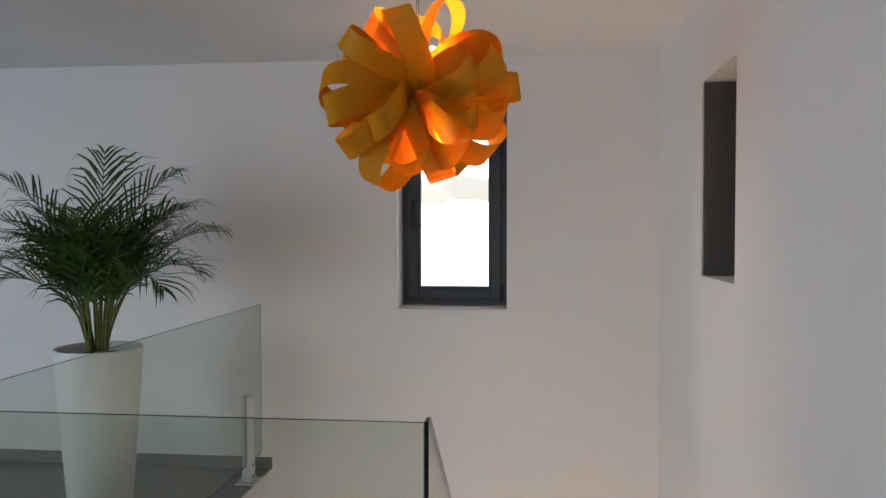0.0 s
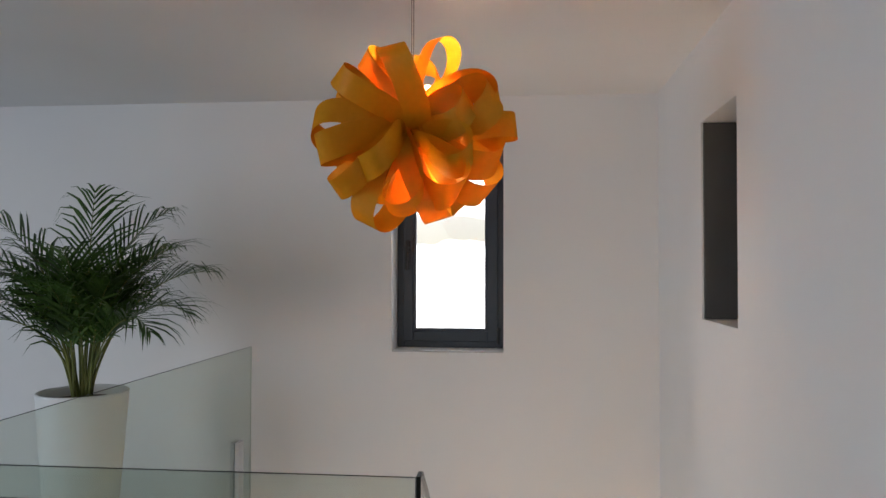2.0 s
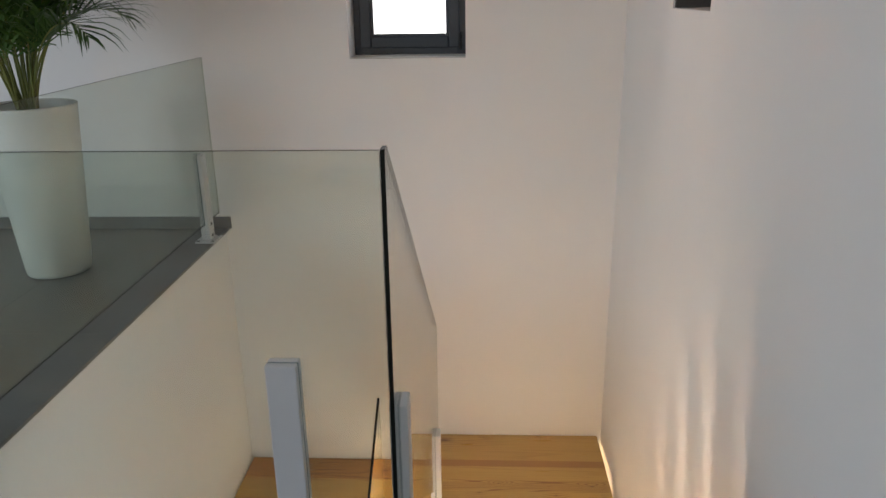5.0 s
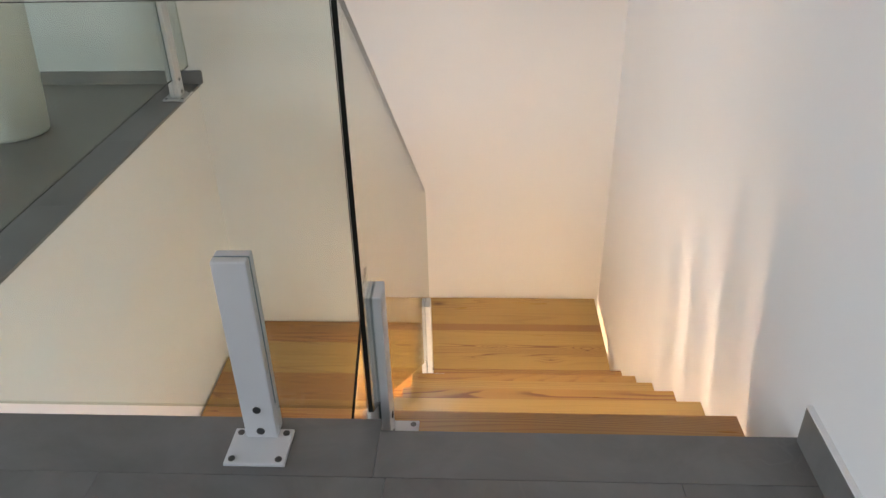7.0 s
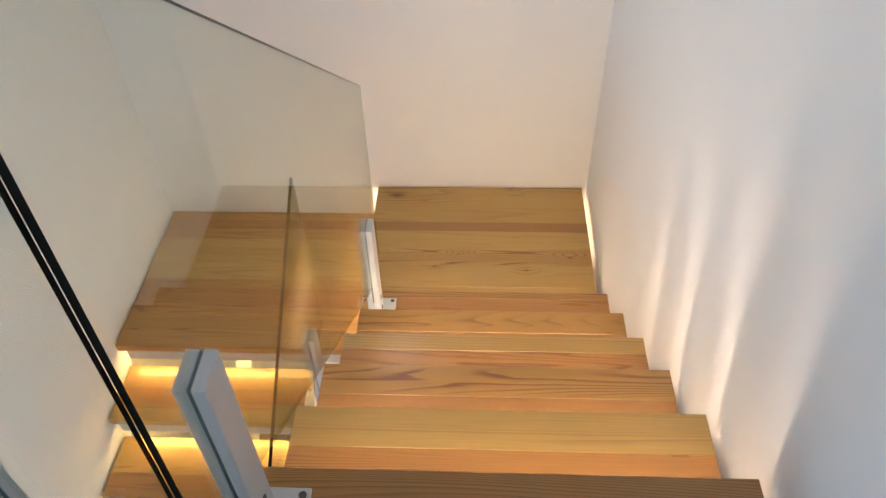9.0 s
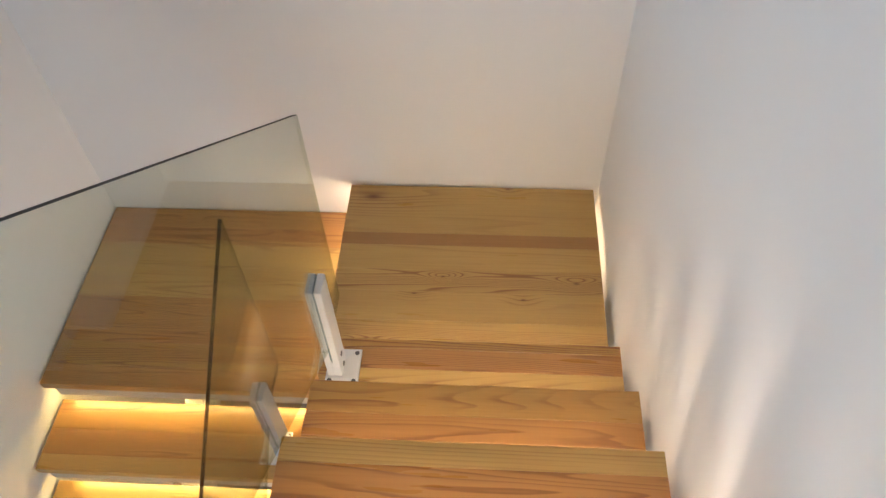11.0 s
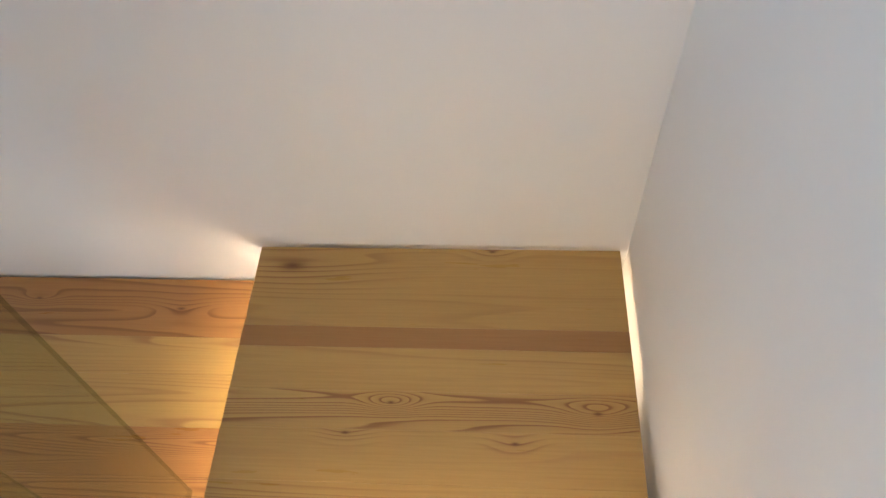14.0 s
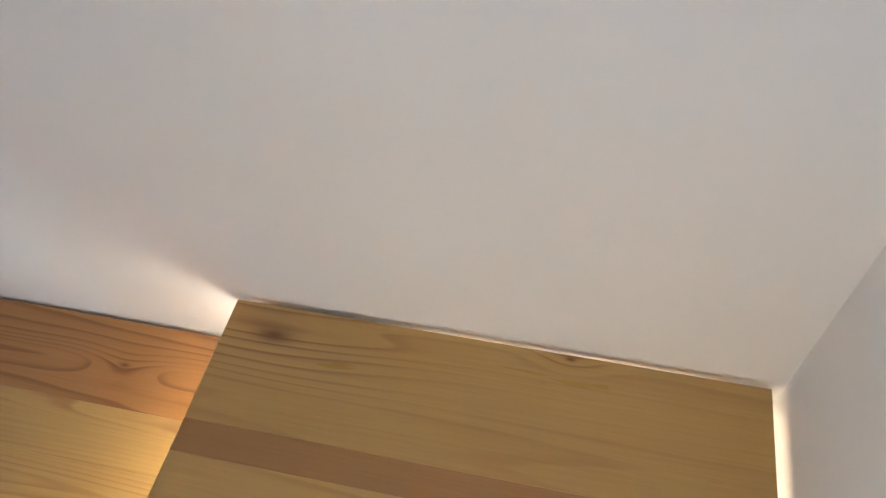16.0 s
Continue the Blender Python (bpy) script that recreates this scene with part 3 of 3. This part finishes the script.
def glass_panel(axis, at, poly, label, t=0.008, dark_foot=False, lean=0.0):
    """axis 'x': plane x=at, poly of (y, z); axis 'y': plane y=at, poly of (x, z)."""
    put = (lambda s, p: (at + s, p[0], p[1])) if axis == "x" else (lambda s, p: (p[0], at + s + lean * p[1] / HG, p[1]))
    mid = sum(p[1] for p in poly) / len(poly)
    pane, edge = bmesh.new(), bmesh.new()
    for bm, want in ((pane, False), (edge, True)):
        a = [bm.verts.new(put(-t / 2, p)) for p in poly]
        b = [bm.verts.new(put(t / 2, p)) for p in poly]
        if not want:
            bm.faces.new(a)
            bm.faces.new(list(reversed(b)))
        for k in range(len(poly)):
            q = (k + 1) % len(poly)
            my, mz = (poly[k][0] + poly[q][0]) / 2, (poly[k][1] + poly[q][1]) / 2
            upright = abs(poly[k][0] - poly[q][0]) < 0.05
            seen_through = (mz < mid and not upright and not dark_foot) or (upright and axis == "x" and my > 1.0)
            if seen_through != want:
                bm.faces.new((a[k], b[k], b[q], a[q])).material_index = 1 if seen_through else 0
        if not want:
            bmesh.ops.recalc_face_normals(bm, faces=bm.faces)
        else:
            bmesh.ops.delete(bm, geom=[v for v in bm.verts if not v.link_faces], context="VERTS")
    first = Vector(put(0, min(poly, key=lambda p: p[1])))
    th = empty("glass_guard", first, label, "glass railing", "glass guard panels")
    for o in (part("pane", pane, [rail_glass, glass_cut]), part("polished_edge", edge, glass_edge, label="dark polished glass edge")):
        o.visible_shadow = False
        adopt(th, o)
    return th


GX = -0.923
glass_panel("y", -0.004, [(-0.9284, 0.068), (-0.9284, HG), (-2.142, HG), (-2.142, 0.068)], "clear frameless glass guard along the slab edge", 0.009, lean=0.018)
glass_panel("x", GX, [(0.0196, HG), (0.06, HG), (1.596, -0.204), (1.596, -0.945), (1.40, -0.945), (0.22, -0.095), (0.0026, 0.05)], "clear sloping glass guard beside the upper flight", 0.010)
glass_panel("x", -2.150, [(-0.022, HG), (2.398, HG), (2.398, 0.095), (-0.022, 0.095)], "clear glass guard at the edge of the upper floor", dark_foot=True)
glass_panel("x", -1.195, [(1.573, -0.565), (1.573, -1.36), (1.42, -1.36), (-0.05, -2.40), (-0.05, -1.57)], "clear sloping glass guard beside the lower flight", 0.011)


def post(base, side, yaw, label):
    """Clamp post: two white bars that grip the pane, on a screwed plate. Local x: along the pane, y: across, bars 0.48 high."""
    th = empty("railing_post", base, label, "railing post", "glass clamp posts")
    th.rotation_euler = (0, 0, radians(yaw))
    H = 0.458

    def sub(name, bm, m, parent=None, lab=""):
        o = part(name, bm, m, parent or th, lab)
        return o
    bm = bmesh.new()
    add_box(bm, -0.065, 0.065, -0.052 + side, 0.052 + side, 0.0005, 0.009, 0.0015)
    plate = sub("base_plate", bm, white_steel)
    for sx in (-1, 1):
        for sy in (-1, 1):
            bm = bmesh.new()
            add_cyl(bm, (sx * 0.050, sy * 0.038 + side, 0.0098), (0, 0, 1), 0.0075, 0.0026, 14)
            add_cyl(bm, (sx * 0.050, sy * 0.038 + side, 0.0113), (0, 0, 1), 0.0034, 0.0012, 6)
            sub("screw", bm, screw_metal, plate, "dark countersunk screw")
    bm = bmesh.new()
    add_box(bm, -0.035, 0.035, -0.0232, -0.0024, 0.0095, H, 0.003, 2)
    front = sub("front_bar", bm, white_steel)
    bm = bmesh.new()
    add_box(bm, -0.035, 0.035, 0.0024, 0.0232, 0.0095, H, 0.003, 2)
    sub("back_bar", bm, white_steel)
    bm = bmesh.new()
    add_box(bm, -0.033, 0.033, -0.0023, 0.0023, 0.0095, 0.088, 0.001)
    sub("spacer", bm, white_steel)
    for sy in (-1, 1):
        bm = bmesh.new()
        add_box(bm, -0.0348, 0.0348, min(sy * 0.0018, sy * 0.0023), max(sy * 0.0018, sy * 0.0023), 0.089, H - 0.0015)
        sub("gasket", bm, gasket_mat, None, "blue-grey rubber gasket")
    for z in (0.030, 0.090):
        bm = bmesh.new()
        add_cyl(bm, (0.0, -0.0240, z), (0, 1, 0), 0.009, 0.003, 16)
        add_cyl(bm, (0.0, -0.0258, z), (0, 1, 0), 0.0045, 0.001, 6)
        sub("bolt", bm, screw_metal, front, "dark clamp bolt")
    return th


post((-1.158, -0.016, 0.0), -0.046, 0, "white steel glass clamp post screwed to the grey tiles")
post((GX, 0.150, -R), -0.030, 90, "white steel glass clamp post screwed to the first tread")
post((GX, 1.428, -6 * R), -0.020, 90, "white steel glass clamp post screwed to the lowest tread")
post((-1.195, 1.385, -9 * R), -0.030, -90, "white steel glass clamp post screwed to a lower tread")
post((-2.150, 2.205, 0.0), 0.0, 90, "white steel glass clamp post at the edge of the upper floor")


# ---- pendant lamp ----
def pendant_lamp():
    C = Vector((-1.042, 0.75, 1.745))
    th = empty("pendant_lamp", C, "lit round pendant lamp of looped orange wood veneer bands", "pendant lamp")
    obs = []
    rr = random.Random(11)
    right, front, upz = Vector((0.99, 0.14, 0)), Vector((0.14, -0.99, 0)), Vector((0, 0, 1))
    # loops that face the stairs: sideways, up, forward, roll of the loop
    facing = [(-0.90, 0.16, 0.15, -12), (-0.95, -0.22, 0.10, 26), (-0.74, 0.52, 0.20, 50), (-0.50, 0.80, -0.30, 30),
              (-0.26, 0.76, 0.35, 70), (0.16, 0.88, -0.55, 8), (0.42, 0.85, -0.12, 78), (0.60, 0.26, 0.45, -24),
              (0.74, 0.44, 0.26, -30), (0.84, 0.40, -0.10, -40), (0.97, 0.02, -0.06, 26), (0.88, -0.34, 0.16, -20),
              (0.60, -0.30, 0.45, -34), (-0.40, -0.46, 0.45, 12), (-0.70, -0.60, 0.10, 34),
              (0.50, -0.60, 0.36, -30), (0.72, -0.62, 0.06, -34), (-0.04, -0.86, 0.30, 4), (0.32, -0.90, 0.04, 20),
              (-0.44, -0.86, 0.02, -16)]
    loops = [(right * a + upz * b + front * c, r, front * 0.085) for a, b, c, r in facing]
    # the side turned away, spaced evenly
    for k in range(20):
        z = -0.86 + 1.72 * k / 19
        az = 2.4 * k
        d = right * math.cos(az) + upz * z * 1.2 - front * (0.25 + 0.7 * abs(math.sin(az)))
        loops.append((d, rr.uniform(-40, 40), front * -0.085))
    for d, tilt, root in loops:
        d = d.normalized()
        root = root + right * rr.uniform(-0.03, 0.03) + upz * rr.uniform(-0.03, 0.03)
        side = d.cross(upz).normalized()
        lift = side.cross(d).normalized()
        e1 = side * math.cos(radians(tilt)) + lift * math.sin(radians(tilt))     # the loop opens along e1
        e2 = d.cross(e1).normalized()                                            # the band's width
        L = (0.335 - 0.035 * abs(d.z)) * (1 - 0.5 * max(0.0, d.dot(root)) / 0.085) * rr.uniform(0.95, 1.04)
        W = 0.086 * rr.uniform(0.92, 1.10)
        swell = rr.uniform(0.23, 0.29)
        twist = rr.uniform(-0.35, 0.35)
        bm = bmesh.new()
        rows = []
        n = 30
        for s in range(n + 1):
            a = 2 * math.pi * s / n
            reach = (1 - math.cos(a)) / 2
            out = 0.02 + (L - 0.02) * reach ** 0.85
            wide = swell * L * 1.15 * math.sin(a) * (0.30 + 0.70 * reach)
            skew = 0.035 * math.sin(a)
            w = e2 * math.cos(twist * math.sin(a)) + d * math.sin(twist * math.sin(a))
            c = C + root + d * out + e1 * wide + e2 * skew
            rows.append((bm.verts.new(c + w * W / 2), bm.verts.new(c - w * W / 2)))
        for p, q in zip(rows, rows[1:]):
            f = bm.faces.new((p[0], p[1], q[1], q[0]))
            f.smooth = True
        obs.append(part("ribbon", bm, veneer))
    # core, cable, canopy, bulbs
    bm = bmesh.new()
    add_cyl(bm, C, (0, 0, 1), 0.022, 0.10, 20)
    obs.append(part("core", bm, white_steel))
    bm = bmesh.new()
    for s in (-0.003, 0.003):
        add_cyl(bm, (C.x + s, C.y, (C.z + 0.05 + CEIL) / 2), (0, 0, 1), 0.0016, CEIL - C.z - 0.05, 8)
    obs.append(part("cable", bm, cord_mat))
    for dx, z in ((0.05, 0.137), (0.045, -0.150)):
        bm = bmesh.new()
        bmesh.ops.create_uvsphere(bm, u_segments=20, v_segments=12, radius=0.017, matrix=Matrix.Translation(C + Vector((dx, -0.03, z))))
        for f in bm.faces:
            f.smooth = True
        obs.append(part("bulb", bm, bulb_mat, label="small glowing bulb"))
        ld = bpy.data.lights.new("bulb_light", "POINT")
        ld.energy, ld.color, ld.shadow_soft_size = BULB * (1.0 if z > 0 else 0.6), (1.0, 0.62, 0.34), 0.03
        lo = new("bulb_light", ld)
        lo.location = C + Vector((dx, -0.03, z))
        obs.append(lo)
    adopt(th, *obs)


pendant_lamp()


# ---- planter and palm ----
PX, PY = -2.712, 1.76


def lathe(bm, profile, seg=64):
    rings = []
    for r, z in profile:
        rings.append([bm.verts.new((PX + r * math.cos(2 * math.pi * k / seg), PY + r * math.sin(2 * math.pi * k / seg), z)) for k in range(seg)])
    for a, b in zip(rings, rings[1:]):
        for k in range(seg):
            f = bm.faces.new((a[k], a[(k + 1) % seg], b[(k + 1) % seg], b[k]))
            f.smooth = True
    return rings


def planter():
    th = empty("planter", (PX, PY, 0), "tall tapered matt white planter on the tiled floor", "planter")
    bm = bmesh.new()
    rings = lathe(bm, [(0.128, 0.001), (0.138, 0.004), (0.142, 0.02), (0.156, 0.20), (0.172, 0.42), (0.188, 0.64), (0.197, 0.765), (0.199, 0.775), (0.195, 0.779), (0.185, 0.778), (0.181, 0.770), (0.178, 0.68)])
    bm.faces.new(list(reversed(rings[0])))
    body = part("body", bm, pot_white)
    bm = bmesh.new()
    n = 40
    mid = bm.verts.new((PX, PY, 0.738))
    rim = [bm.verts.new((PX + 0.1785 * math.cos(2 * math.pi * k / n), PY + 0.1785 * math.sin(2 * math.pi * k / n), 0.732)) for k in range(n)]
    for k in range(n):
        bm.faces.new((mid, rim[k], rim[(k + 1) % n]))
    adopt(th, body, part("soil", bm, soil_mat, label="dark potting soil"))


planter()


def palm():
    th = empty("palm_plant", (PX, PY, 0.735), "bushy green areca palm with arching feathery fronds", "palm plant")
    rr = random.Random(23)
    obs = []
    fronds = []
    for k in range(17):
        az = 2 * math.pi * k / 17 * 7 + rr.uniform(-0.3, 0.3)
        fronds.append((az, rr.uniform(0.04, 0.34), rr.uniform(0.52, 0.84), rr.uniform(0.9, 1.9)))
    # azimuth, lean, length, droop of the fronds that stand out
    fronds += [(1.75, 0.06, 0.98, 0.22), (3.25, 0.30, 0.98, 0.95), (0.10, 0.20, 1.00, 1.35), (-0.15, 0.42, 0.92, 1.25),
               (0.25, 0.58, 0.88, 1.15), (3.35, 0.44, 0.90, 1.4), (2.95, 0.52, 0.86, 1.6), (3.6, 0.70, 0.72, 2.2), (0.0, 0.60, 0.74, 1.9),
               (3.1, 0.62, 0.80, 1.9), (-0.5, 0.66, 0.70, 2.0)]
    for az, lean, length, droop in fronds:
        r0 = rr.uniform(0.005, 0.062)
        a0 = az + rr.uniform(-0.5, 0.5)
        p = Vector((PX + r0 * math.cos(a0), PY + r0 * math.sin(a0), 0.728))
        h = Vector((math.cos(az), math.sin(az), 0))
        pts, ang = [p.copy()], lean * 0.25
        n = 22
        for s in range(n):
            u = s / n
            ang += (lean * 1.25 + droop * u * u * 1.7) / n * 1.1
            p = p + (h * math.sin(ang) + Vector((0, 0, 1)) * math.cos(ang)) * (length / n)
            pts.append(p.copy())
        bm = bmesh.new()
        prev = None
        for s, q in enumerate(pts):
            u = s / n
            rad = 0.0072 * (1 - 0.85 * u)
            t = (pts[min(s + 1, n)] - pts[max(s - 1, 0)]).normalized()
            sd = t.cross(Vector((-h.y, h.x, 0))).normalized()
            bn = Vector((-h.y, h.x, 0))
            ringv = [bm.verts.new(q + (sd * math.cos(w) + bn * math.sin(w)) * rad) for w in (0, 1.57, 3.14, 4.71)]
            if prev:
                for j in range(4):
                    bm.faces.new((prev[j], prev[(j + 1) % 4], ringv[(j + 1) % 4], ringv[j])).smooth = True
            prev = ringv
        stem = part("stem", bm, stem_mat)
        bm = bmesh.new()
        start = 0.44
        m = 19
        for s in range(m):
            u = start + (1 - start) * s / (m - 1)
            f = u * n
            i = min(int(f), n - 1)
            base = pts[i].lerp(pts[i + 1], f - i)
            t = (pts[min(i + 1, n)] - pts[i]).normalized()
            bn = Vector((-h.y, h.x, 0))
            up_ = bn.cross(t).normalized()
            if up_.z < 0 and t.z < 0.9:
                up_ = -up_
            v = (u - start) / (1 - start)
            ll = (0.35 * math.sin(math.pi * min(1, 0.22 + 0.72 * v)) + 0.02) * rr.uniform(0.85, 1.12)
            for sg in (-1, 1):
                fwd = 0.95 + 0.7 * v
                dr = (bn * sg + t * fwd + up_ * 0.28 + Vector((rr.uniform(-.12, .12), rr.uniform(-.12, .12), rr.uniform(-.1, .1)))).normalized()
                nrm = dr.cross(t).normalized()
                wv = nrm.cross(dr).normalized() * 0.0074
                q, row = base.copy(), []
                k = 4
                sag = rr.uniform(0.5, 1.9)
                for w in range(k + 1):
                    x = w / k
                    width = (0.45 + 2.2 * x) * (1 - x) if x < 0.4 else 1.33 * (1 - x) ** 0.8 * 0.98
                    width = max(width, 0.0) if w < k else 0.03
                    row.append((bm.verts.new(q + wv * width), bm.verts.new(q - wv * width)))
                    step = (dr + Vector((0, 0, -1)) * sag * x * x * 1.6).normalized()
                    q = q + step * (ll / k)
                for a, b in zip(row, row[1:]):
                    bm.faces.new((a[0], a[1], b[1], b[0]))
        fr = part("frond", bm, leaf_mat)
        obs += [stem, fr]
    adopt(th, *obs)


palm()


# ---- floor tiles ----
def tiles():
    gap = 0.0005
    cache = {}

    def tile(x0, x1, y0, y1):
        w, h = round(x1 - x0, 4), round(y1 - y0, 4)
        if (w, h) not in cache:
            bm = bmesh.new()
            add_box(bm, -w / 2 + gap, w / 2 - gap, -h / 2 + gap, h / 2 - gap, -0.0125, 0.0, 0.0007)
            me = bpy.data.meshes.new("tile")
            bm.to_mesh(me)
            bm.free()
            me.materials.append(tile_mat)
            cache[(w, h)] = me
        ob = new("tile", cache[(w, h)])
        ob.location = ((x0 + x1) / 2, (y0 + y1) / 2, 0)
        ob.parent = floor_up
    S = 0.6
    JY = -0.135
    EW = -2.110
    xs = [0.0, -0.905, EW] + [EW - S * k for k in range(1, 7)] + [-6.0]
    for a, b in zip(xs[:2], xs[1:3]):
        tile(b, a, JY, 0.0 if a == 0.0 else 0.035)
    ys = [JY - S * k for k in range(0, 7)] + [-4.0]
    xs2 = [0.0] + [-0.28 - S * k for k in range(0, 10)] + [-6.0]
    for y1, y0 in zip(ys, ys[1:]):
        for a, b in zip(xs2, xs2[1:]):
            tile(b, a, y0, y1)
    yy = [JY + S * k for k in range(0, 5)] + [D]
    for y0, y1 in zip(yy, yy[1:]):
        for a, b in zip(xs[2:], xs[3:]):
            tile(b, a, y0, y1)


tiles()
